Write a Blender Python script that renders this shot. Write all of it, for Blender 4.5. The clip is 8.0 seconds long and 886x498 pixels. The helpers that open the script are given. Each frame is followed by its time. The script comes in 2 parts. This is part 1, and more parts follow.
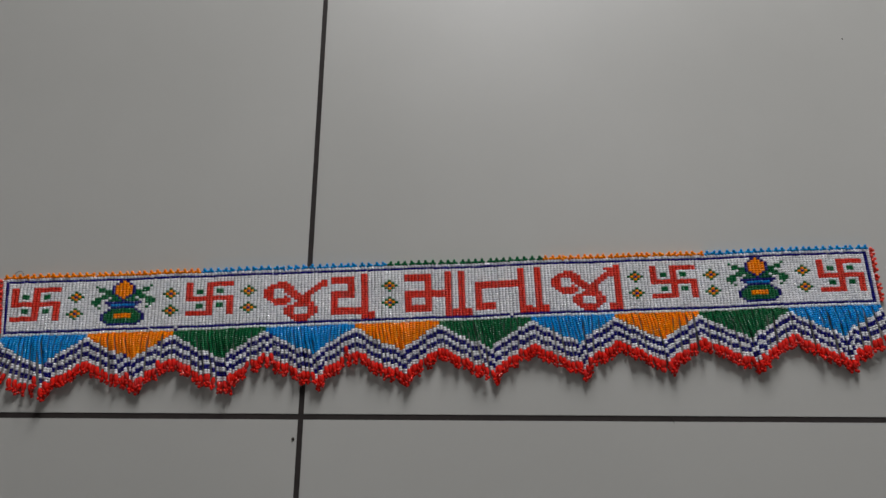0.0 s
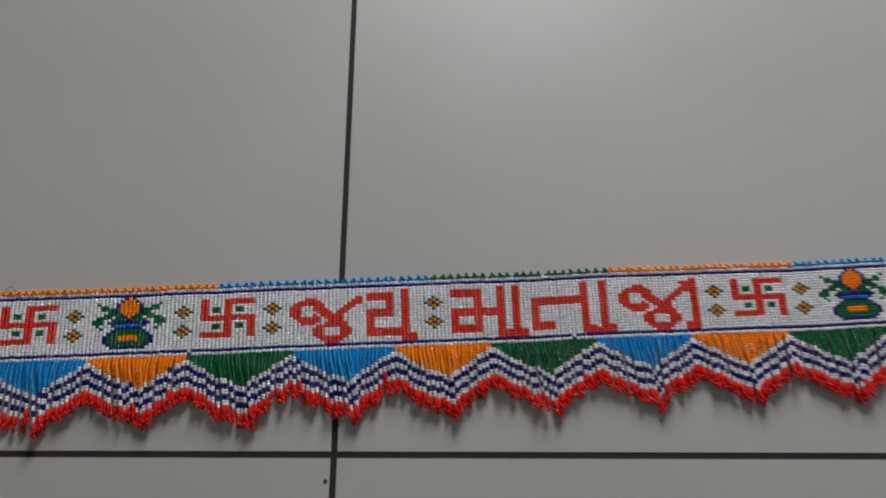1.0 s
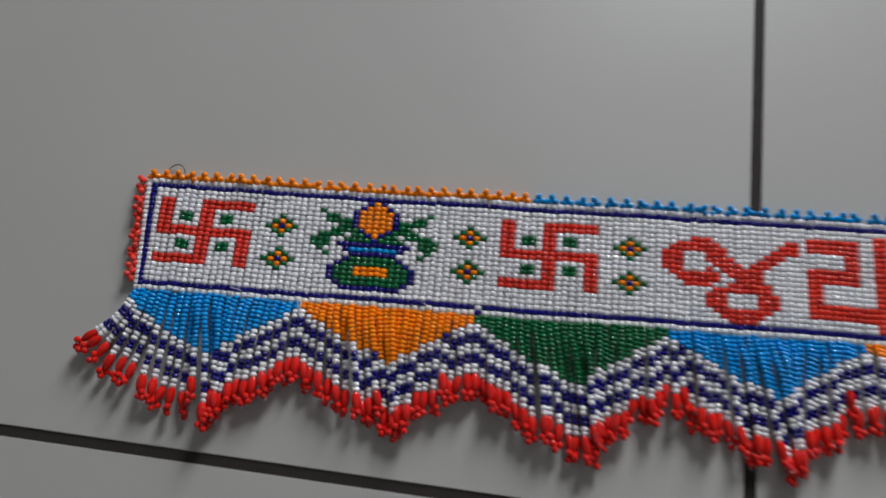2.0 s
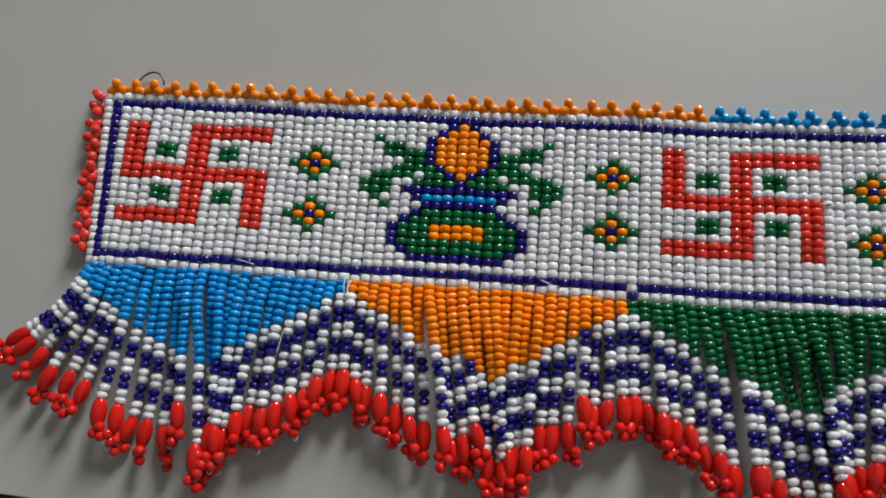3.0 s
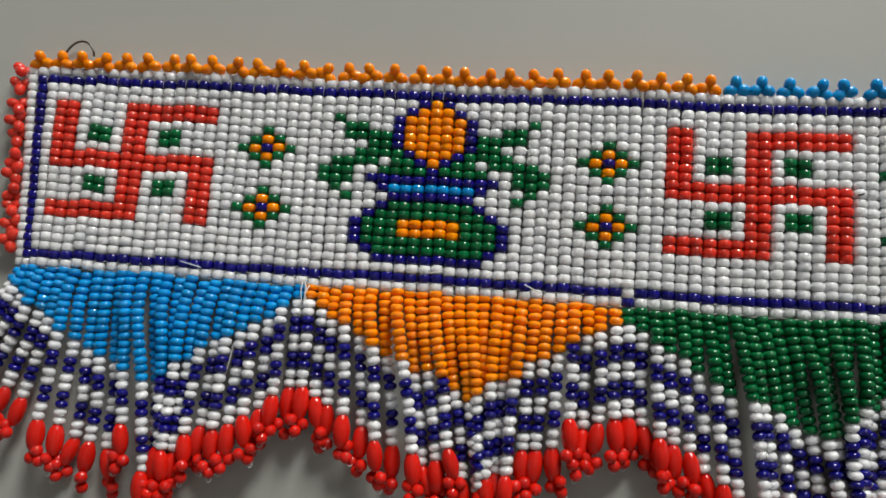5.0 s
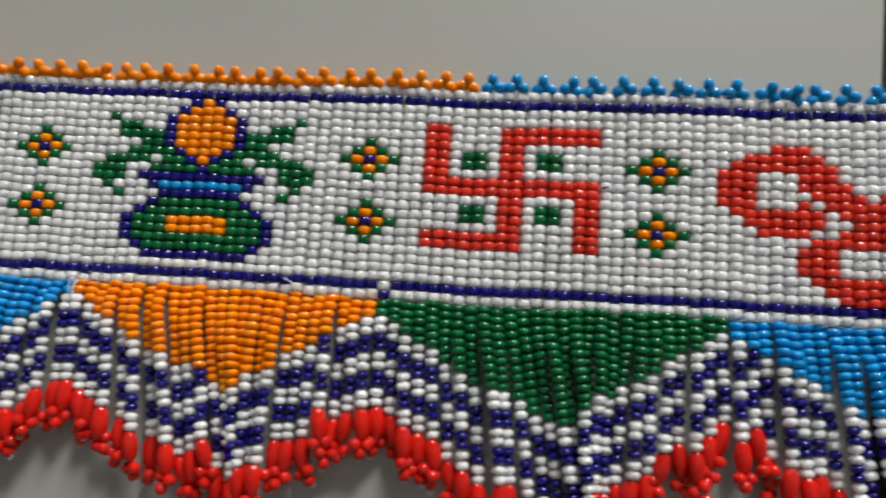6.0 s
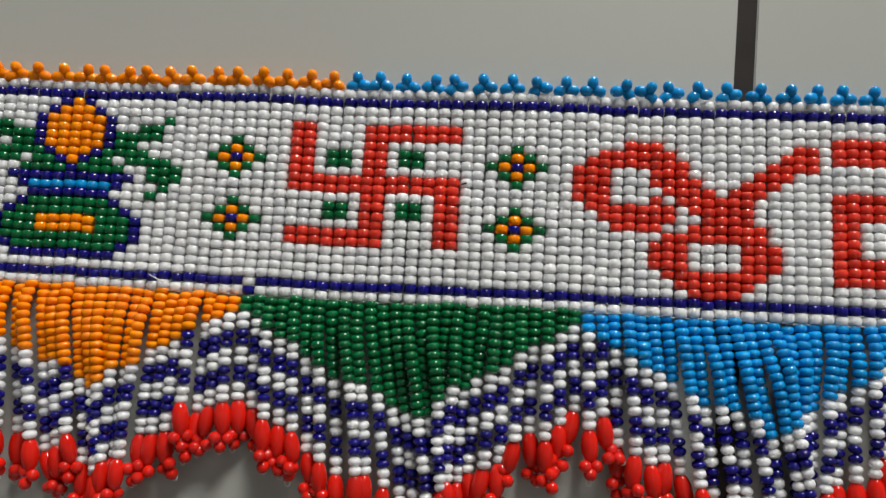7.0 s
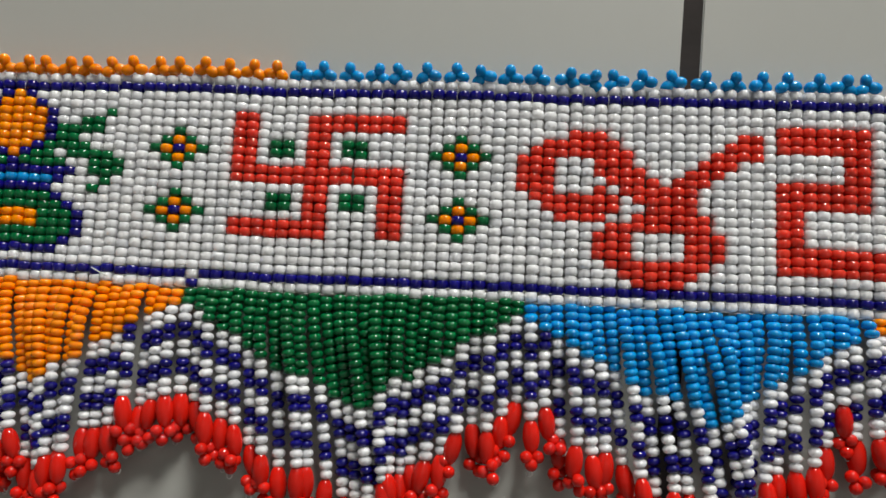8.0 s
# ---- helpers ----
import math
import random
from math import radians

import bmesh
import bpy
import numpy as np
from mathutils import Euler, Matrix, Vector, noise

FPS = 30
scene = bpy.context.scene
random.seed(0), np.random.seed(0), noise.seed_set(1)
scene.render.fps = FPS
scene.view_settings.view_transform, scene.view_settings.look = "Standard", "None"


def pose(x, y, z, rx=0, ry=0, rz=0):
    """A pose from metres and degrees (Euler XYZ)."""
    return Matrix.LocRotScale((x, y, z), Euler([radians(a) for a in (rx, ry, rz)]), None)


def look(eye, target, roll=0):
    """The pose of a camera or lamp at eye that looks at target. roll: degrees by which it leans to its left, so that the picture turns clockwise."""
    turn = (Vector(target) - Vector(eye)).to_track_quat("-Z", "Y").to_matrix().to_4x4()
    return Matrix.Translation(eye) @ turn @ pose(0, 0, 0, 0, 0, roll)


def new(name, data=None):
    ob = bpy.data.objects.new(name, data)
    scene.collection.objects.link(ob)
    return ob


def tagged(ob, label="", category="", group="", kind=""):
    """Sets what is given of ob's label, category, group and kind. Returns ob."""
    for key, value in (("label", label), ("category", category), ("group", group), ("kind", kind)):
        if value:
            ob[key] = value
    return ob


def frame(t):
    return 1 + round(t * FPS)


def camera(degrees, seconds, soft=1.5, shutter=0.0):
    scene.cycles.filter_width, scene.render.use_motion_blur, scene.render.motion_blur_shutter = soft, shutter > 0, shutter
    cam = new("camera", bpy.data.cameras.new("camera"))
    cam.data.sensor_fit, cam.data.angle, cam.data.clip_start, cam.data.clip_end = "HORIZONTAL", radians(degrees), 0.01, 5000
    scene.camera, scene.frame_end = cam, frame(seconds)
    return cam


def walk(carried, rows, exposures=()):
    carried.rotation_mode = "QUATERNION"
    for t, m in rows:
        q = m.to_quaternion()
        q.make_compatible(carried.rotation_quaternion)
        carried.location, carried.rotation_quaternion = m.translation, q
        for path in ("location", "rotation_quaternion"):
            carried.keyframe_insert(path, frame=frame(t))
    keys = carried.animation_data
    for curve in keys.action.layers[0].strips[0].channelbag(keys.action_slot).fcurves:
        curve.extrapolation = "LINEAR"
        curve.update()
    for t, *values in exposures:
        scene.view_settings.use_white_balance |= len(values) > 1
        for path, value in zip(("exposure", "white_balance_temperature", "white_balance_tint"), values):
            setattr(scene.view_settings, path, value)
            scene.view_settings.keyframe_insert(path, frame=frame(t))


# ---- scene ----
cam = camera(61.4, 8.0, soft=1.5, shutter=0.32)
# seconds, eye in metres, turn in degrees; a phone held over a toran that lies on a tiled floor
PATH = [
    (0.0, -0.0109, -0.1604, 0.6527, 17.20, -0.51, -2.27),
    (0.5, -0.0104, -0.1542, 0.6410, 16.95, -0.57, -2.43),
    (1.0, -0.0489, -0.1297, 0.5731, 17.65, -0.41, -2.41),
    (1.2, -0.0727, -0.1014, 0.5158, 16.75, 0.09, -2.13),
    (1.3, -0.0899, -0.0960, 0.4852, 16.81, 0.19, -1.85),
    (1.5, -0.1433, -0.0989, 0.4340, 17.95, -0.32, -0.10),
    (1.7, -0.1677, -0.1078, 0.3728, 20.18, 3.90, 2.76),
    (1.8, -0.1903, -0.1079, 0.3499, 20.47, 4.06, 3.86),
    (2.0, -0.2263, -0.0885, 0.3135, 16.53, 3.34, 5.14),
    (2.2, -0.2397, -0.0777, 0.2771, 16.21, 3.79, 6.04),
    (3.3, -0.2721, -0.0626, 0.1941, 13.58, 4.04, 4.31),
    (3.5, -0.2687, -0.0609, 0.1937, 13.17, 4.03, 4.22),
    (4.0, -0.2650, -0.0521, 0.1889, 11.77, 3.74, 4.07),
    (4.2, -0.2655, -0.0507, 0.1864, 11.51, 3.81, 4.68),
    (5.3, -0.2533, -0.0344, 0.1775, 7.16, 5.79, 4.07),
    (5.5, -0.2450, -0.0336, 0.1786, 7.26, 5.19, 3.92),
    (6.0, -0.2053, -0.0391, 0.1767, 8.71, 4.88, 3.91),
    (6.2, -0.1902, -0.0416, 0.1760, 9.84, 4.79, 3.99),
    (6.5, -0.1807, -0.0389, 0.1780, 8.85, 4.04, 3.65),
    (7.0, -0.1760, -0.0367, 0.1779, 7.98, 3.79, 3.32),
    (7.5, -0.1695, -0.0360, 0.1761, 7.56, 4.21, 3.23),
    (8.0, -0.1635, -0.0346, 0.1762, 6.83, 3.61, 2.93),
]
walk(cam, [(t, pose(x, y, z, rx, ry, rz)) for t, x, y, z, rx, ry, rz in PATH],
     exposures=[(0.0, -0.57, 6320, 13), (1.0, -0.56, 6280, 13), (1.5, -0.54, 6140, 13), (2.2, -0.34, 6120, 13),
                                       (3.3, -0.15, 6400, 9), (5.3, -0.15, 6600, 7), (8.0, -0.15, 6650, 7)])

# ---------------------------------------------------------------- light
world = bpy.data.worlds.new("sky")
scene.world = world
world.use_nodes = True
wn = world.node_tree.nodes
sky = wn.new("ShaderNodeTexSky")
sky.sky_type, sky.sun_disc = "NISHITA", False
sky.sun_elevation, sky.sun_rotation = radians(40), radians(150)
world.node_tree.links.new(sky.outputs[0], wn["Background"].inputs[0])
wn["Background"].inputs[1].default_value = 0.1

# room: metres from the toran's middle; one tall window in the wall ahead
ROOM_W, ROOM_E, ROOM_S, ROOM_N, ROOM_H = -2.1, 2.1, -1.9, 1.75, 2.7
WIN_X0, WIN_X1, WIN_Z0, WIN_Z1 = 0.02, 0.68, 0.42, 1.45
lamp_data = bpy.data.lights.new("window_light", "AREA")
lamp_data.shape, lamp_data.size, lamp_data.size_y = "RECTANGLE", WIN_X1 - WIN_X0, WIN_Z1 - WIN_Z0
lamp_data.energy, lamp_data.color = 72.0, (1.0, 0.99, 0.965)
lamp = new("window_light", lamp_data)
lamp.matrix_world = look(((WIN_X0 + WIN_X1) / 2, ROOM_N + 0.06, (WIN_Z0 + WIN_Z1) / 2),
                         ((WIN_X0 + WIN_X1) / 2, 0, (WIN_Z0 + WIN_Z1) / 2))


# ---------------------------------------------------------------- materials
def material(name, colour, rough=0.5, metal=0.0, coat=0.0):
    m = bpy.data.materials.new(name)
    m.use_nodes = True
    b = m.node_tree.nodes["Principled BSDF"]
    b.inputs["Base Color"].default_value = (*colour, 1)
    b.inputs["Roughness"].default_value = rough
    b.inputs["Metallic"].default_value = metal
    b.inputs["Coat Weight"].default_value = coat
    b.inputs["Coat Roughness"].default_value = 0.06
    return m


def node(m, kind, **sockets):
    n = m.node_tree.nodes.new(kind)
    for key, value in sockets.items():
        n.inputs[key].default_value = value
    return n


def join(m, a, b):
    m.node_tree.links.new(a, b)


def bead_material(name, colour, rough, spread, coat=0.5, sheen_colour=None, glow=0.2, depth=0.0011):
    """Pressed glass: each bead a little lighter or darker, with faint clouding inside it."""
    m = material(name, colour, rough, coat=coat)
    b = m.node_tree.nodes["Principled BSDF"]
    b.inputs["Specular IOR Level"].default_value = 0.22
    b.inputs["Subsurface Weight"].default_value = glow
    b.inputs["Subsurface Radius"].default_value = (1.0, 1.0, 1.0)
    b.inputs["Subsurface Scale"].default_value = depth
    geo, info = node(m, "ShaderNodeNewGeometry"), node(m, "ShaderNodeObjectInfo")
    both = m.node_tree.nodes.new("ShaderNodeMath")
    both.operation = "ADD"
    frac = m.node_tree.nodes.new("ShaderNodeMath")
    frac.operation = "FRACT"
    join(m, geo.outputs["Random Per Island"], both.inputs[0])
    join(m, info.outputs["Random"], both.inputs[1])
    join(m, both.outputs[0], frac.inputs[0])
    cloud = node(m, "ShaderNodeTexNoise", Scale=900.0, Detail=2.0)
    mix = m.node_tree.nodes.new("ShaderNodeMath")
    mix.operation = "MULTIPLY_ADD"
    mix.inputs[1].default_value = 0.35
    join(m, cloud.outputs["Fac"], mix.inputs[0])
    join(m, frac.outputs[0], mix.inputs[2])
    ramp = m.node_tree.nodes.new("ShaderNodeValToRGB")
    lo, hi = 1 - spread, 1 + spread
    ramp.color_ramp.elements[0].color = (*[min(1, c * lo) for c in colour], 1)
    ramp.color_ramp.elements[1].color = (*[min(1, c * hi) for c in (sheen_colour or colour)], 1)
    ramp.color_ramp.elements[1].position = 1.0
    join(m, mix.outputs[0], ramp.inputs[0])
    join(m, ramp.outputs[0], b.inputs["Base Color"])
    return m


WHITE, NAVY, RED, GREEN, ORANGE, BLUE, DEEP_RED = range(7)
BEADS = [
    bead_material("pearl_white_glass", (0.70, 0.715, 0.76), 0.34, 0.10, 0.7, (0.80, 0.80, 0.825), 0.95, 0.0032),
    bead_material("navy_glass", (0.004, 0.003, 0.14), 0.13, 0.25, 0.5),
    bead_material("red_glass", (0.63, 0.036, 0.018), 0.22, 0.22, 0.6, None, 0.8, 0.003),
    bead_material("green_glass", (0.0004, 0.105, 0.030), 0.15, 0.22, 0.5),
    bead_material("orange_glass", (0.96, 0.245, 0.0006), 0.14, 0.12, 0.5, None, 0.6, 0.0016),
    bead_material("sky_blue_glass", (0.0015, 0.25, 0.60), 0.2, 0.18, 0.5, None, 0.4, 0.0014),
    bead_material("deep_red_glass", (0.62, 0.011, 0.005), 0.13, 0.14, 0.5, None, 0.35),
]
THREAD = material("white_nylon_thread", (0.72, 0.71, 0.69), 0.35)
WIRE = material("dark_steel_wire", (0.16, 0.15, 0.14), 0.35, 1.0)
DIRT = material("dark_dirt", (0.03, 0.025, 0.02), 0.9)


def tile_material():
    m = material("glazed_grey_tile", (0.5, 0.5, 0.49), 0.3)
    b = m.node_tree.nodes["Principled BSDF"]
    co = node(m, "ShaderNodeTexCoord")
    big = node(m, "ShaderNodeTexNoise", Scale=3.0, Detail=4.0, Roughness=0.55)
    fine = node(m, "ShaderNodeTexNoise", Scale=160.0, Detail=3.0)
    join(m, co.outputs["Object"], big.inputs["Vector"])
    join(m, co.outputs["Object"], fine.inputs["Vector"])
    ramp = m.node_tree.nodes.new("ShaderNodeValToRGB")
    ramp.color_ramp.elements[0].position, ramp.color_ramp.elements[1].position = 0.3, 0.75
    ramp.color_ramp.elements[0].color = (0.420, 0.420, 0.394, 1)
    ramp.color_ramp.elements[1].color = (0.455, 0.455, 0.428, 1)
    join(m, big.outputs["Fac"], ramp.inputs[0])
    join(m, ramp.outputs[0], b.inputs["Base Color"])
    rough = node(m, "ShaderNodeMapRange")
    rough.inputs["To Min"].default_value, rough.inputs["To Max"].default_value = 0.33, 0.50
    join(m, big.outputs["Fac"], rough.inputs["Value"])
    join(m, rough.outputs[0], b.inputs["Roughness"])
    bump = node(m, "ShaderNodeBump", Strength=0.05, Distance=0.0006)
    join(m, fine.outputs["Fac"], bump.inputs["Height"])
    join(m, bump.outputs[0], b.inputs["Normal"])
    return m


def grout_material():
    m = material("dark_brown_grout", (0.035, 0.027, 0.024), 0.9)
    b = m.node_tree.nodes["Principled BSDF"]
    grit = node(m, "ShaderNodeTexNoise", Scale=500.0, Detail=4.0)
    ramp = m.node_tree.nodes.new("ShaderNodeValToRGB")
    ramp.color_ramp.elements[0].color, ramp.color_ramp.elements[1].color = (0.012, 0.009, 0.008, 1), (0.03, 0.022, 0.02, 1)
    join(m, grit.outputs["Fac"], ramp.inputs[0])
    join(m, ramp.outputs[0], b.inputs["Base Color"])
    bump = node(m, "ShaderNodeBump", Strength=0.5, Distance=0.0005)
    join(m, grit.outputs["Fac"], bump.inputs["Height"])
    join(m, bump.outputs[0], b.inputs["Normal"])
    return m


TILE, GROUT = tile_material(), grout_material()
PLASTER = material("grey_wall_paint", (0.33, 0.322, 0.315), 0.85)
CEILING = material("pale_ceiling_paint", (0.42, 0.415, 0.41), 0.9)


# ---------------------------------------------------------------- mesh helpers
def box(bm, x0, x1, y0, y1, z0, z1):
    made = bmesh.ops.create_cube(bm, size=1.0, matrix=Matrix.Translation(((x0 + x1) / 2, (y0 + y1) / 2, (z0 + z1) / 2))
                                 @ Matrix.Diagonal((x1 - x0, y1 - y0, z1 - z0, 1)))
    return made["verts"]


def link_bmesh(name, bm, mat, parent=None):
    me = bpy.data.meshes.new(name)
    bm.to_mesh(me)
    bm.free()
    me.materials.append(mat)
    ob = new(name, me)
    ob.parent = parent
    return ob


def bead_template(segments, levels, power):
    """A bead of half-length 1 along y and radius 1, as a barrel with rounded shoulders: vertices and quads."""
    verts, faces = [], []
    for u in levels:
        r = (1 - abs(u) ** power) ** (1 / power)
        for k in range(segments):
            a = 2 * math.pi * k / segments
            verts.append((r * math.cos(a), u, r * math.sin(a)))
    for j in range(len(levels) - 1):
        for k in range(segments):
            a, b = j * segments + k, j * segments + (k + 1) % segments
            faces.append((a, a + segments, b + segments, b))
    last = (len(levels) - 1) * segments
    for k in range(1, segments // 2):
        faces.append((k - 1, k, segments - 1 - k, (segments - k) % segments))
        faces.append((last + (segments - k) % segments, last + segments - 1 - k, last + k, last + k - 1))
    return np.array(verts), np.array(faces)


ROUND = bead_template(12, (-0.97, -0.82, -0.45, 0.0, 0.45, 0.82, 0.97), 2.2)
BARREL = bead_template(12, (-0.98, -0.84, -0.5, 0.0, 0.5, 0.84, 0.98), 2.9)
SEED = bead_template(12, (-0.985, -0.88, -0.62, 0.0, 0.62, 0.88, 0.985), 3.7)
OVAL = bead_template(12, (-0.995, -0.9, -0.66, -0.33, 0.0, 0.33, 0.66, 0.9, 0.995), 2.1)


def bead_mesh(name, beads, template=SEED):
    """beads: rows of (centre, turn as a 3 x 3 matrix, half sizes, material index); one mesh of them all."""
    tv, tf = template
    n, nv, nf = len(beads), len(tv), len(tf)
    centre = np.array([b[0] for b in beads])
    turn = np.array([b[1] for b in beads])
    half = np.array([b[2] for b in beads])
    co = np.einsum("nij,nvj->nvi", turn, tv[None] * half[:, None]) + centre[:, None]
    quads = (tf[None] + (np.arange(n) * nv)[:, None, None]).reshape(-1)
    me = bpy.data.meshes.new(name)
    me.vertices.add(n * nv)
    me.vertices.foreach_set("co", co.reshape(-1))
    me.loops.add(len(quads))
    me.loops.foreach_set("vertex_index", quads.astype(np.int32))
    me.polygons.add(n * nf)
    me.polygons.foreach_set("loop_start", np.arange(n * nf, dtype=np.int32) * 4)
    used = sorted({b[3] for b in beads})
    for u in used:
        me.materials.append(BEADS[u])
    me.polygons.foreach_set("material_index", np.repeat([used.index(b[3]) for b in beads], nf).astype(np.int32))
    me.polygons.foreach_set("use_smooth", np.ones(n * nf, dtype=bool))
    me.update(calc_edges=True)
    me.validate()
    return me


def bead_part(name, beads, parent, label="", template=SEED):
    ob = new(name, bead_mesh(name, beads, template))
    ob.parent = parent
    return tagged(ob, label)


UNIT = {}


def bead_object(name, parent, centre, turn, half, mat, template=SEED):
    """One bead as an object of its own; alike beads share one mesh."""
    key = (name, mat, template is OVAL, template is ROUND, template is BARREL)
    if key not in UNIT:
        UNIT[key] = bead_mesh(name, [(Vector((0, 0, 0)), np.eye(3), (1.0, 1.0, 1.0), mat)], template)
    ob = new(name, UNIT[key])
    ob.parent = parent
    ob.matrix_basis = Matrix.Translation(centre) @ Matrix(np.asarray(turn).tolist()).to_4x4() @ Matrix.Diagonal((*half, 1))
    return ob


def bead_group(name, beads, parent, label="", singly=True):
    """A part made of beads: each an object of its own, or all in one mesh where they are only seen from far."""
    if not singly:
        return tagged(bead_part(name, beads, parent, label), kind="stuff")
    ob = tagged(new(name), label)
    ob.parent = parent
    for p, turn, half, mat in beads:
        bead_object("bead", ob, p, turn, half, mat)
    return ob


NEAR_COLS = 124


def tube(bm, points, radius, sides=6):
    """A round thread or wire through the points."""
    rings = []
    for i, p in enumerate(points):
        p = Vector(p)
        ahead = (Vector(points[min(i + 1, len(points) - 1)]) - Vector(points[max(i - 1, 0)])).normalized()
        side = ahead.cross(Vector((0.13, 0.21, 1))).normalized()
        up = side.cross(ahead)
        rings.append([bm.verts.new(p + radius * (math.cos(2 * math.pi * k / sides) * side + math.sin(2 * math.pi * k / sides) * up))
                      for k in range(sides)])
    for a, b in zip(rings, rings[1:]):
        for k in range(sides):
            f = bm.faces.new((a[k], a[(k + 1) % sides], b[(k + 1) % sides], b[k]))
            f.smooth = True
    bm.faces.new(rings[0][::-1])
    bm.faces.new(rings[-1])


# ---------------------------------------------------------------- the room that closes the place
WALL_T = 0.15


def wall(name, *boxes):
    bm = bmesh.new()
    for b in boxes:
        box(bm, *b)
    return tagged(link_bmesh(name, bm, PLASTER), "plain grey painted plaster wall", "wall", kind="structure")


wall("wall_west", (ROOM_W - WALL_T, ROOM_W, ROOM_S, ROOM_N, 0, ROOM_H))
wall("wall_east", (ROOM_E, ROOM_E + WALL_T, ROOM_S, ROOM_N, 0, ROOM_H))
wall("wall_south", (ROOM_W - WALL_T, ROOM_E + WALL_T, ROOM_S - WALL_T, ROOM_S, 0, ROOM_H))
wall("wall_north",
     (ROOM_W - WALL_T, WIN_X0, ROOM_N, ROOM_N + WALL_T, 0, ROOM_H),
     (WIN_X1, ROOM_E + WALL_T, ROOM_N, ROOM_N + WALL_T, 0, ROOM_H),
     (WIN_X0, WIN_X1, ROOM_N, ROOM_N + WALL_T, 0, WIN_Z0),
     (WIN_X0, WIN_X1, ROOM_N, ROOM_N + WALL_T, WIN_Z1, ROOM_H))
bm = bmesh.new()
box(bm, ROOM_W - WALL_T, ROOM_E + WALL_T, ROOM_S - WALL_T, ROOM_N + WALL_T, ROOM_H, ROOM_H + 0.12)
tagged(link_bmesh("ceiling", bm, CEILING), "plain pale painted ceiling", "ceiling", kind="structure")

# floor: a dark grout bed; the tiles on it come last in the file
CROSS_X, CROSS_Y, TILE_TURN, TILE_SIDE, JOINT = -0.1246, -0.1043, -2.55, 0.600, 0.0047
bm = bmesh.new()
box(bm, ROOM_W - WALL_T, ROOM_E + WALL_T, ROOM_S - WALL_T, ROOM_N + WALL_T, -0.06, -0.0005)
floor = tagged(link_bmesh("floor", bm, GROUT), "large grey glazed floor tiles with dark brown joints", "floor", kind="structure")

# ---------------------------------------------------------------- the toran
PITCH, ROW, COLS, ROWS_N = 0.0030, 0.00217, 261, 24
R_BEAD = 0.00148
rng = random.Random(7)
toran = tagged(new("beaded_toran"), "white glass bead door hanging with red letters and coloured fringe", "toran")


def smooth_noise(x, seed):
    return noise.noise(Vector((x, seed * 7.31, 2.7)))


def band_place(col, row):
    """Where a bead of the band lies; col and row may be fractions."""
    x = (col - 130) * PITCH
    y = -(row - 12) * ROW
    edge, slant = max(0.0, 1 - col / 3.5), (row - 12) / 12  # the end is pulled askew
    x += edge * (0.0005 + 0.0023 * slant) + (1 - edge) * math.exp(-max(col - 3, 0) / 5) * (0.0005 * slant - 0.00155)
    y += 0.0007 * smooth_noise(col / 19.0, 1)
    y -= 0.0007 * math.exp(-((col - 36) / 7) ** 2) * max(0.0, 1 - row / 12)  # the edge dips over the pot
    x += 0.0004 * smooth_noise(col / 9.0, 5) * (row - 12) / 12
    z = R_BEAD + 0.00015 + 0.0008 * max(0.0, noise.noise(Vector((col / 11.0, row / 9.0, 4.2))) + 0.15)
    return Vector((x, y, z))


SHIFT = [(random.Random(500 + c).gauss(0, 0.00010), random.Random(900 + c).gauss(0, 0.00013)) for c in range(COLS)]


def turned(ax, ay, az):
    return np.array(Euler((ax, ay, az)).to_matrix())


def band_bead(col, row, mat):
    p = band_place(col + 0.5, row + 0.5) + Vector((SHIFT[col][0] + rng.gauss(0, 0.00007), SHIFT[col][1] + rng.gauss(0, 0.00007), rng.gauss(0, 0.00009)))
    w = R_BEAD * rng.uniform(1.05, 1.10)
    return (p, turned(rng.gauss(0, 0.09), 0, rng.gauss(0, 0.07)), (w, ROW * 0.5 * rng.uniform(1.04, 1.11), w), mat)


SWASTIK = (
    "RR....RRRRRRRR", "RR....RRRRRRRR", "RR....RR......", "RR.GG.RR.GG...", "RR.GG.RR.GG...", "RR....RR......",
    "RRRRRRRRRRRRRR", "RRRRRRRRRRRRRR", "......RR....RR", "...GG.RR.GG.RR", "...GG.RR.GG.RR", "......RR....RR",
    "RRRRRRRR....RR", "RRRRRRRR....RR")
FLOWER = ("..G..", ".GOG.", "GONOG", ".GOG.", "..G..")
POT_HALF = (  # the middle column and the half beside it; the other half is its mirror
    "ON........", "OON.......", "OOON....G.", "OOON..GG..", "OOONGGGG..", "OOONGG....", "OONGGGG...", "ONGG.GGGG.",
    "NGGGG..GGG", "NNNNNN.GGG", "BBBBN...G.", "NNNN...G..", "GGGGN.....", "GGGGGN....", "OOOGGGN...", "OOOGGGN...",
    "GGGGGGN...", "GGGGGN....", "NNNNN.....")
POT = tuple(r[:0:-1] + r for r in POT_HALF)
JA = (
    "....RRR..........RR", "..RRRRRR........RRR", ".RRRRRRRR......RRRR", "RRR...RRR.....RRR..", "RRR...RRRR...RRR...",
    "RRR....RRRR.RRR....", "RRR...R.RRRRRR.....", ".RRRRRRR.RRRRR.....", "..RRRRRR..RRRR.....", "...RRRR..RRRRRR....",
    ".......RRRRRRRR....", "......RRR....RRR...", "......RRR....RRR...", "......RRR....RRR...", ".......RRRRRRRR....",
    "........RRRRRR.....", ".........RRRR......")
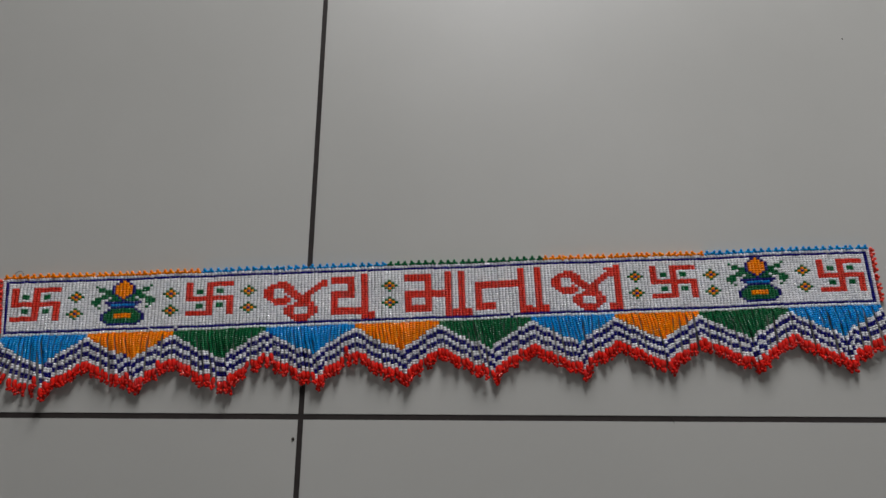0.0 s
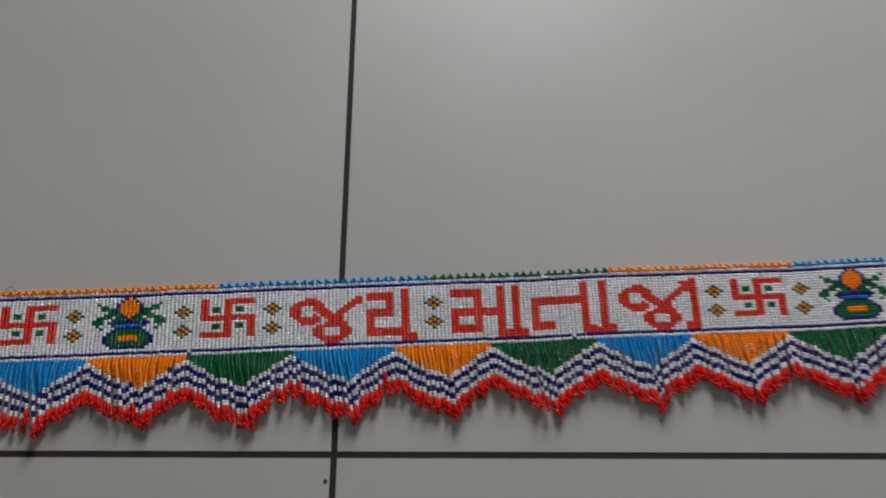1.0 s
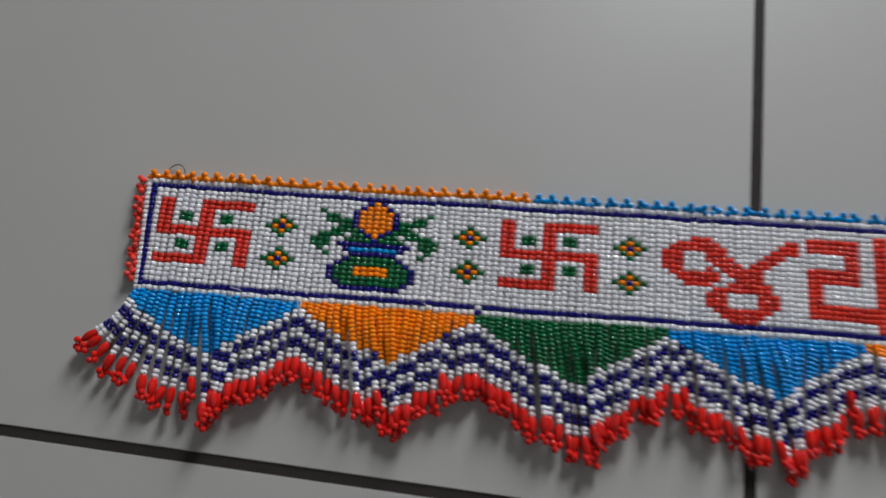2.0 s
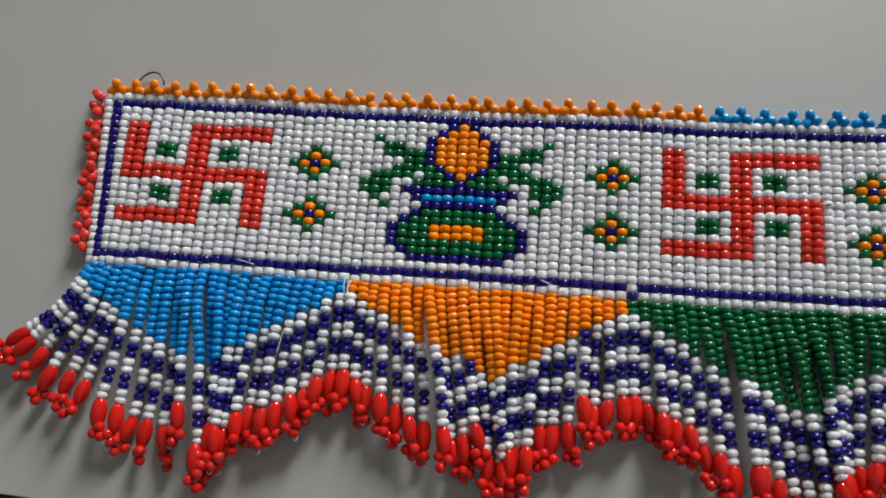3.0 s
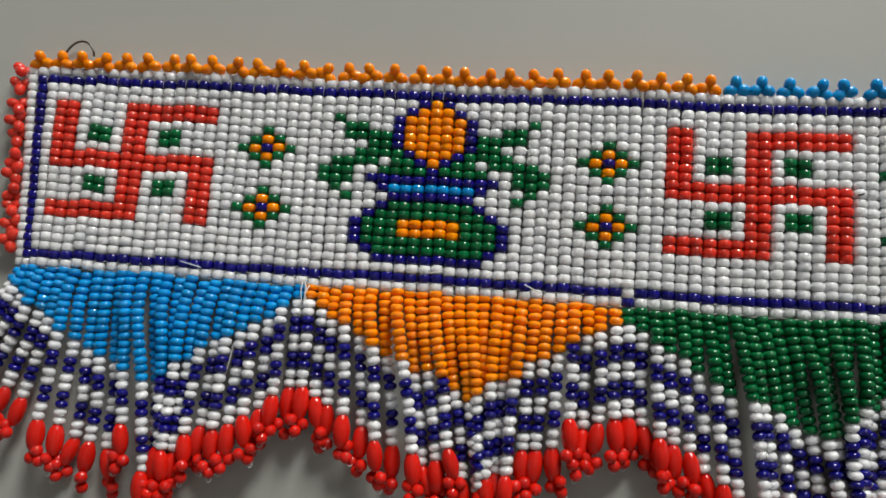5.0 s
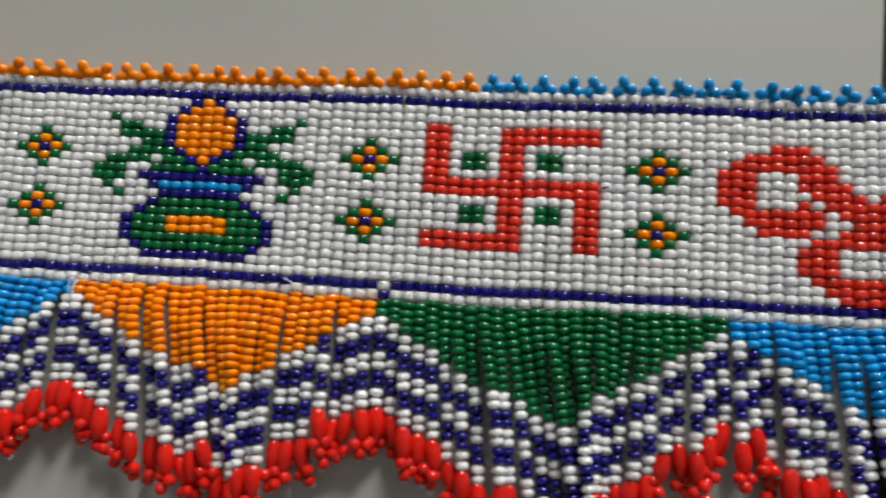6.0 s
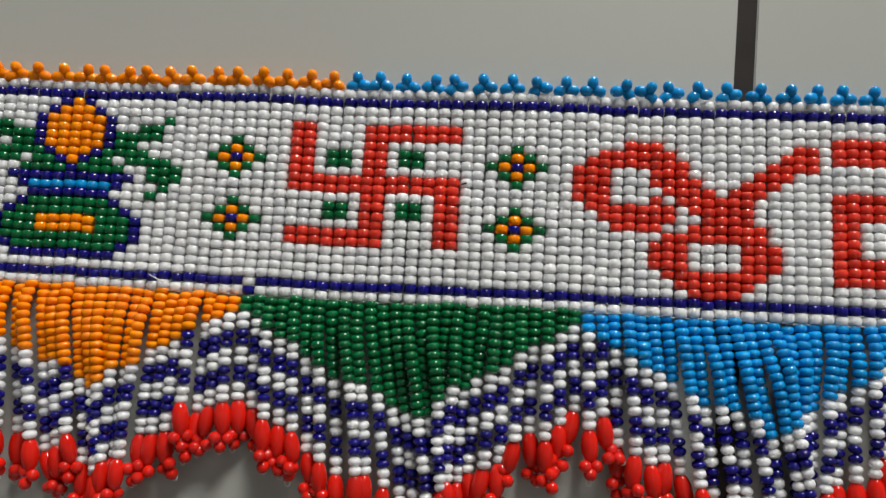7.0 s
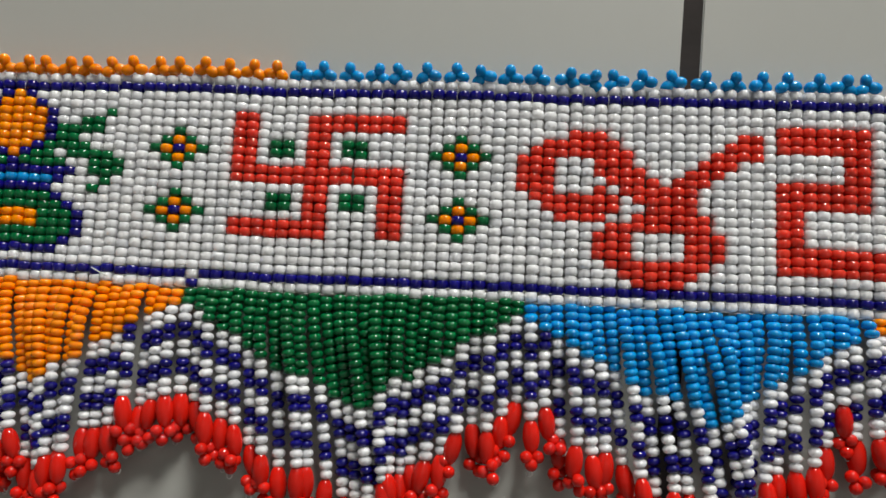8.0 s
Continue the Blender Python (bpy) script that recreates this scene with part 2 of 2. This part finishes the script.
YA = (
    ".........RR..", "RRRRRRR..RR..", "RRRRRRR..RR..", "RRRRRRR..RR..", ".....RR..RR..", ".....RR..RR..", ".....RR..RR..",
    "RRRRRRR..RR..", "RRRRRRR..RR..", "RRRRRRR..RR..", "RR.......RR..", "RR.......RR..", "RR.......RR..", "RR.......RR..",
    "RRRRRRRRRRR..", "RRRRRRRRRRR..", "RRRRRRRRRRRRR", ".........RRRR", ".........RRRR")
MA = (
    ("............RR..",) + ("RRRRRRRR....RR..",) * 3 + ("......RR....RR..",) * 4 + ("RRRRRRRRRRRRRR..",) * 3 + ("RR....RR....RR..",) * 3
    + ("RRRRRRRR....RR..",) * 2 + ("RRRRRRRR....RRRR",) + ("............RRRR",) * 2)
AA = ("RR..",) * 16 + ("RRRR",) * 3
TA = ((".............RR...",) * 5 + ("RRRRRRRRRRRRRRR...",) * 3 + ("RR...........RR...",) * 6 + ("RRRRRR.......RR...",) * 2
      + ("RRRRRR.......RRRR.",) + (".............RRRRR",) * 2)
JI = tuple(a + b for a, b in zip(
    ("...................", "................RRR") + JA[:1] + tuple(r[:16] + "RRR" for r in JA[1:3]) + JA[3:14]
    + (JA[14][:17] + "RR", JA[15][:17] + "RR", JA[16][:17] + "RR"),
    ("RR", "RR") + ("RR",) * 17))
# motif, first column, first row within the inner field, name, label
FIELD = (
    [(SWASTIK, c, 2, "swastik_motif", "red beads with four green squares") for c in (3, 54, 193, 244)]
    + [(FLOWER, c - 2, r, "flower_motif", "small green and orange bead flower") for c in (21, 49, 72, 114, 188, 211, 239) for r in (4, 11)]
    + [(POT, c - 9, 0, "pot_motif", "green and blue pot with orange coconut and leaves") for c in (35, 225)]
    + [(JA, 77, 3, "letter", "red bead letter"), (YA, 97, 1, "letter", "red bead letter"), (MA, 119, 1, "letter", "red bead letter"),
       (AA, 135, 1, "letter", "red bead letter"), (TA, 140, 1, "letter", "red bead letter"), (AA, 158, 1, "letter", "red bead letter"),
       (JI, 163, 1, "letter", "red bead letter")])
CODE = {"R": RED, "G": GREEN, "O": ORANGE, "N": NAVY, "B": BLUE}

taken, motifs = {}, []
for rows, c0, r0, name, label in FIELD:
    cells = {(c0 + c, r0 + r + 2): CODE[ch] for r, text in enumerate(rows) for c, ch in enumerate(text) if ch != "."}
    cells = {k: v for k, v in cells.items() if k not in taken}
    taken.update(cells)
    motifs.append((name, label, cells))
border = {}
for c in range(1, COLS - 1):
    border[c, 1] = border[c, ROWS_N - 2] = NAVY
for r in range(1, ROWS_N - 1):
    border[1, r] = border[COLS - 2, r] = NAVY
border = {k: v for k, v in border.items() if k not in taken}
taken.update(border)
for c in (51, 150):  # a bead of each row changed places
    border[c, ROWS_N - 2] = WHITE
    border[c, ROWS_N - 1] = NAVY
    taken[c, ROWS_N - 1] = NAVY
ground = [(c, r) for c in range(COLS) for r in range(ROWS_N) if (c, r) not in taken]
single = [k for k in ground if 62 <= k[0] < 84][:300]
rest = sorted(set(ground) - set(single))
band = bead_part("band", [band_bead(c, r, WHITE) for c, r in rest], toran, "woven band of pearl white glass seed beads")
tagged(band, kind="stuff")
tagged(bead_part("border", [band_bead(c, r, m) for (c, r), m in sorted(border.items())], toran, "navy blue line of beads"), kind="stuff")
for name, label, cells in motifs:
    bead_group(name, [band_bead(c, r, m) for (c, r), m in sorted(cells.items())], toran, label, max(c for c, r in cells) < NEAR_COLS)
for c, r in single:
    bead_object("bead", band, *band_bead(c, r, WHITE))

# threads: the weft of the band and stray ends
bm = bmesh.new()
for r, high in ((1.0, 0.0004), (ROWS_N - 1.0, 0.0006), (ROWS_N + 0.05, 0.0007)):
    tube(bm, [band_place(c * 0.75, r) + Vector((0, 0.00014 * (-1) ** c, high)) for c in range(int(COLS / 0.75))], 0.00009, 4)
for c in range(0, COLS, 2):
    if rng.random() < 0.45:
        tube(bm, [band_place(c, 0.7) + Vector((0, 0, 0.0006)), band_place(c, 1.5) + Vector((0, 0, 0.00115)),
                  band_place(c, 2.3) + Vector((0, 0, 0.0006))], 0.00005, 5)
tagged(link_bmesh("thread", bm, THREAD, toran), "thin white nylon thread")


def loose_end(col, row, dx, dy, curl, high):
    """A loose end of thread that lies over the beads."""
    a = band_place(col, row) + Vector((0, 0, high))
    bm = bmesh.new()
    tube(bm, [a + Vector((dx * t + curl * math.sin(3.1 * t), dy * t, 0.0005 * math.sin(3 * t))) for t in [k / 8 for k in range(9)]], 0.00014, 6)
    tagged(link_bmesh("thread_end", bm, THREAD, toran), "loose white thread end")


for col, row, dx, dy, curl in ((15.5, 22.3, 0.0055, -0.0012, 0.0), (43.5, 22.4, 0.0040, -0.0018, 0.0), (26.0, 23.6, 0.0003, -0.0058, 0.0006),
                               (26.4, 24.0, -0.0006, -0.0048, -0.0004), (25.8, 23.7, 0.0005, -0.0052, -0.0003), (26.1, 23.9, -0.0003, -0.0060, 0.0002),
                               (20.8, 31.0, -0.0016, -0.0090, 0.0004), (50.6, 21.6, 0.0030, 0.0004, 0.0008),
                               (36.0, 21.9, 0.0030, 0.0006, 0.0003), (120.0, 22.5, 0.0040, 0.0008, 0.0)):
    loose_end(col, row, dx, dy, curl, 0.0019 if row < 28 else 0.0034)

# ---------------------------------------------------------------- picots along the top and the two ends
def picot(mat, place):
    """Two slanting beads that touch along the edge and a third that stands on them."""
    r = 0.00138
    a, b, c = rng.gauss(0, 0.15), rng.gauss(0, 0.15), rng.gauss(0, 0.14)
    ob = new("picot")
    ob.parent = toran
    ob.matrix_basis = place
    bead_object("bead", ob, (-0.00148, 0.0012, 0.0003), turned(0, 0, -1.2 + a), (r * 1.03, 0.00172, r * 1.03), mat, ROUND)
    bead_object("bead", ob, (0.00148, 0.0012, 0.0003), turned(0, 0, 1.2 + b), (r * 1.03, 0.00172, r * 1.03), mat, ROUND)
    bead_object("bead", ob, (0.0012 * c, 0.0031, 0.0009), turned(0.3, 0, c), (r * 0.98, 0.00155, r * 0.98), mat, ROUND)


TOP = ((0, 58, ORANGE), (58, 114, BLUE), (114, 161, GREEN), (161, 210, ORANGE), (210, COLS, BLUE))
for c0, c1, mat in TOP:
    count = round((c1 - c0) / (1.93 if mat == ORANGE else 2.12))
    for i in range(count):
        c = c0 + (i + 0.5) * (c1 - c0) / count
        picot(mat, Matrix.Translation(band_place(c + rng.gauss(0, 0.16), 0.02) + Vector((0, 0, rng.uniform(0, 0.0006))))
              @ pose(0, 0, 0, rng.uniform(-6, 14), rng.gauss(0, 8), rng.gauss(0, 10)))
for col, heading in ((0, 90), (COLS, -90)):
    for i in range(11):
        picot(RED, Matrix.Translation(band_place(col, 0.6 + i * 2.1 + rng.gauss(0, 0.2)) + Vector((0, 0, rng.uniform(0.0, 0.0008))))
              @ pose(0, 0, 0, 0, 0, heading + rng.gauss(0, 10)) @ pose(0, 0, 0, rng.uniform(-10, 20), rng.gauss(0, 35), 0))

# ---------------------------------------------------------------- fringe
STEP = 0.00206
LENGTHS = {WHITE: 1.02, NAVY: 1.0}
SEGMENTS = ((26, BLUE), (25, ORANGE), (27, GREEN), (26, BLUE), (25, ORANGE), (27, GREEN), (25, BLUE), (25, ORANGE), (27, GREEN), (28, BLUE))
STRAY = {12: 0.05, 33: 0.06, 59: 0.05, 66: 0.06, 92: 0.06, 118: 0.05, 140: -0.04, 171: 0.05, 204: 0.05}  # strands that lie across their neighbours
LEAN = (0.26, 0.18, 0.19, 0.24, 0.14, 0.17, 0.18, 0.14, 0.17, 0.12)  # how far the strands of each point are swept to its middle
TUCKED = {11: 2, 14: 1, 36: 1, 47: 1, 79: 1, 101: 2}  # strands whose end is drawn up


def strand(col, count, mat, slope, fan, bend, lift):
    """One fringe strand: coloured beads, then pairs of white and navy, a long red bead and a loop of three."""
    start = band_place(col + 0.5, ROWS_N + 0.1)
    colours = [mat] * count + ([WHITE, WHITE, NAVY, NAVY] * 2 + [WHITE, WHITE])[TUCKED.get(col, 0) * 2:]
    wob, phase = rng.uniform(0.0, 0.0003), rng.uniform(0, 6.3)
    x, y, heading, beads = start.x, start.y, 0.0, []
    length = len(colours) * STEP
    step = STEP * rng.uniform(0.955, 1.045)
    y += rng.uniform(-0.0005, 0.0010)
    big = rng.uniform(0.97, 1.05)
    for i, m in enumerate(colours):
        s = (i + 0.5) * step
        past = max(0.0, s - count * STEP) / 0.02  # below its coloured part the strand turns back towards straight
        heading = slope * min(1.0, s / 0.008) * (1 - 0.35 * min(1.0, past)) + fan * min(1.0, s / 0.020) + bend * s / 0.04
        size = LENGTHS.get(m, 0.935)
        go = step * size * rng.uniform(0.94, 1.06)
        x += go * math.sin(heading)
        y -= go * math.cos(heading)
        z = R_BEAD + 0.0001 + lift * math.sin(min(1.0, s / (0.30 * length)) * math.pi / 2) + 0.0003 * math.sin(s * 300 + phase)
        p = Vector((x + wob * math.sin(s * 260 + phase), y + step / 2, max(z, R_BEAD)))
        w = R_BEAD * big * (rng.uniform(1.00, 1.08) if m in (WHITE, NAVY) else rng.uniform(1.04, 1.11))
        beads.append((p, turned(rng.gauss(0, 0.14), 0, heading + rng.gauss(0, 0.09)), (w, step * size * 0.5 * rng.uniform(1.0, 1.08), w), m))
    singly = col < NEAR_COLS
    end = Vector((x, y, beads[-1][0].z))
    spread = heading + rng.gauss(0, 0.13)
    if singly:
        bm = bmesh.new()
        tube(bm, [start + Vector((0, ROW, 0))] + [b[0] for b in beads] + [end + Vector((0, 0, 0.0003))], 0.00016, 5)
        ob = link_bmesh("strand", bm, THREAD, toran)
        for p, turn, half, m in beads:
            bead_object("bead", ob, p, turn, half, m, ROUND if m in (WHITE, NAVY) else BARREL)
    else:
        ob = tagged(bead_part("strand", beads, toran, "", ROUND), kind="stuff")
    ahead = Vector((math.sin(spread), -math.cos(spread), 0))
    size = rng.uniform(0.93, 1.06)
    long_turn = turned(radians(rng.uniform(-2, 6)), 0, spread)
    long_z = max(end.z + rng.uniform(-0.0004, 0.0005), 0.0019)
    bead_object("long_bead", ob, Vector((end.x, end.y, long_z)) + ahead * 0.0035, long_turn, (0.00200 * size, 0.0040 * size, 0.00200 * size), DEEP_RED, OVAL)
    loop = Matrix.Translation(Vector((end.x, end.y, max(0.0022, long_z + rng.uniform(-0.0008, 0.0012)))) + ahead * 0.0074) @ \
        pose(0, 0, 0, rng.uniform(-14, 14), rng.gauss(0, 34), math.degrees(spread) + rng.gauss(0, 22))
    r = 0.00145
    for bx, by, ba in ((-0.00145, -0.0006, 0.8), (0.00145, -0.0006, -0.8), (0.0, -0.0028, 1.57)):
        m = loop @ Matrix.Translation((bx * rng.uniform(0.8, 1.1), by + rng.gauss(0, 0.0003), rng.gauss(0, 0.0002)))
        bead_object("tip_bead", ob, (m.translation.x, m.translation.y, max(m.translation.z, 0.0013)),
                    np.array(m.to_3x3()) @ turned(0, 0, ba + rng.gauss(0, 0.25)), (r, 0.00140, r), DEEP_RED, ROUND)
    if singly:
        knot = bmesh.new()
        low = loop @ Vector((0, -0.0040, 0))
        low.z = max(low.z, 0.0008)
        tube(knot, [low + Vector((0.0006 * math.cos(a), 0.0007 * math.sin(a), 0)) for a in [math.pi * (0.6 + 0.2 * k) for k in range(10)]], 0.00013, 4)
        link_bmesh("thread_loop", knot, THREAD, ob)


def fringe_plan():
    """Column by column: how many coloured beads, their colour, how far the strand leans and how far its end splays."""
    plan = []
    for (width, mat), lean in zip(SEGMENTS, LEAN):
        for i in range(width):
            u, col = 2 * (i + 0.5) / width - 1, len(plan)
            # from the peak on the strands sweep towards the point; past it they hang straight or lean back a little
            sweep = min(1.0, 0.35 + (u + 1) / 0.8) * (1.0 if u < 0.05 else math.exp(-(u - 0.05) / 0.12))
            sweep += 0.9 * max(0.0, u - 0.7) - 0.35 * math.exp(-((u - 0.42) / 0.24) ** 2)
            slope = lean * sweep + 0.014 * smooth_noise(col / 4.1, 11) + 0.007 * smooth_noise(col / 1.7, 23) + rng.gauss(0, 0.004)
            slope *= min(1.0, max(0.0, (col - 3) / 9))
            fan = 0.28 * math.exp(-(COLS - 1 - col) / 4.0) - 0.98 * math.exp(-(col - 0.2 * (col % 3 - 1)) / 3.6)  # both ends splay out
            if col > 6:  # neighbours stay in touch, but for a slit here and there
                slope = min(slope, plan[-1][2] + (0.013 if rng.random() < 0.97 else 0.05))
            plan.append((2 + round((1.02 if col < 26 else 0.94) * min(i, width - 1 - i)), mat, slope, fan))
    return plan


layer = 0
for col, (count, mat, slope, fan) in enumerate(fringe_plan()):
    layer = rng.choice([k for k in (0, 0, 1, 2, 3) if k != layer])
    lift = 0.0013 + 0.0009 * layer + 0.0004 * rng.random()
    if col in STRAY:
        slope, lift = slope + STRAY[col], 0.0052
    strand(col, count, mat, slope, fan, rng.gauss(0, 0.005), lift)

# wire ring behind the top edge near its end
bm = bmesh.new()
middle = band_place(4.3, -1.7)
tube(bm, [middle + Vector((0.0040 * math.cos(a), 0.0040 * math.sin(a), 0.0002 + 0.0004 * math.sin(2 * a))) for a in
          [2 * math.pi * k / 28 for k in range(28)]], 0.00028, 8)
tagged(link_bmesh("wire_ring", bm, WIRE, toran), "thin dark steel wire ring")


# ---------------------------------------------------------------- small dirt on the floor
def crumb(x, y, size, seed):
    g = random.Random(seed)
    bm = bmesh.new()
    bmesh.ops.create_icosphere(bm, subdivisions=2, radius=size)
    for v in bm.verts:
        v.co *= g.uniform(0.7, 1.2)
        v.co.z *= 0.45
    ob = link_bmesh("dirt_crumb", bm, DIRT)
    ob.location = (x, y, size * 0.35)
    tagged(ob, "tiny dark crumb of dirt on the floor tile", "dirt", "dirt crumbs")


crumb(-0.1307, -0.1225, 0.0013, 3)
crumb(0.4140, 0.2480, 0.0008, 5)
bm = bmesh.new()
tube(bm, [Vector((0.193 + 0.0016 * t, -0.1165 - 0.0052 * t * t, 0.0004)) for t in (0, 0.25, 0.5, 0.75, 1.0)], 0.0003, 5)
tagged(link_bmesh("dirt_fibre", bm, DIRT), "short dark curled fibre lying on the floor tile", "fibre")

bm = bmesh.new()
a = band_place(68.2, 10.7) + Vector((0, 0, 0.0018))
tube(bm, [a + Vector((0.0006 * t, 0.0001 * t * t, 0.0003 * math.sin(1.5 * t))) for t in (0, 0.5, 1.0, 1.5, 2.0)], 0.00022, 5)
tagged(link_bmesh("dark_bristle", bm, DIRT), "tiny dark bristle lying on the white beads", "fibre")

# ---------------------------------------------------------------- floor tiles
bm = bmesh.new()
half = (TILE_SIDE - JOINT) / 2
box(bm, -half, half, -half, half, -0.009, 0.0)
bmesh.ops.bevel(bm, geom=[e for e in bm.edges if e.verts[0].co.z > -0.001 and e.verts[1].co.z > -0.001], offset=0.0003, segments=2,
                affect="EDGES")
tile_data = bpy.data.meshes.new("tile")
bm.to_mesh(tile_data)
bm.free()
tile_data.materials.append(TILE)
grid_turn = Matrix.Translation((CROSS_X, CROSS_Y, 0)) @ pose(0, 0, 0, 0, 0, TILE_TURN)
for i in range(-4, 5):
    for j in range(-4, 5):
        m = grid_turn @ Matrix.Translation(((i + 0.5) * TILE_SIDE, (j + 0.5) * TILE_SIDE, 0))
        x, y = m.translation.xy
        if ROOM_W - 0.35 < x < ROOM_E + 0.35 and ROOM_S - 0.35 < y < ROOM_N + 0.35:
            data = tile_data
            if not (ROOM_W + 0.45 < x < ROOM_E - 0.45 and ROOM_S + 0.45 < y < ROOM_N - 0.45):  # cut along the walls
                bm = bmesh.new()
                bm.from_mesh(tile_data)
                back = m.inverted()
                for point, normal in (((ROOM_W - 0.03, 0, 0), (-1, 0, 0)), ((ROOM_E + 0.03, 0, 0), (1, 0, 0)),
                                      ((0, ROOM_S - 0.03, 0), (0, -1, 0)), ((0, ROOM_N + 0.03, 0), (0, 1, 0))):
                    bmesh.ops.bisect_plane(bm, geom=bm.verts[:] + bm.edges[:] + bm.faces[:], plane_co=back @ Vector(point),
                                           plane_no=back.to_3x3() @ Vector(normal), clear_outer=True)
                if not bm.faces:
                    bm.free()
                    continue
                data = bpy.data.meshes.new("tile")
                bm.to_mesh(data)
                bm.free()
                data.materials.append(TILE)
            ob = new("tile", data)
            ob.parent = floor
            ob.matrix_basis = m
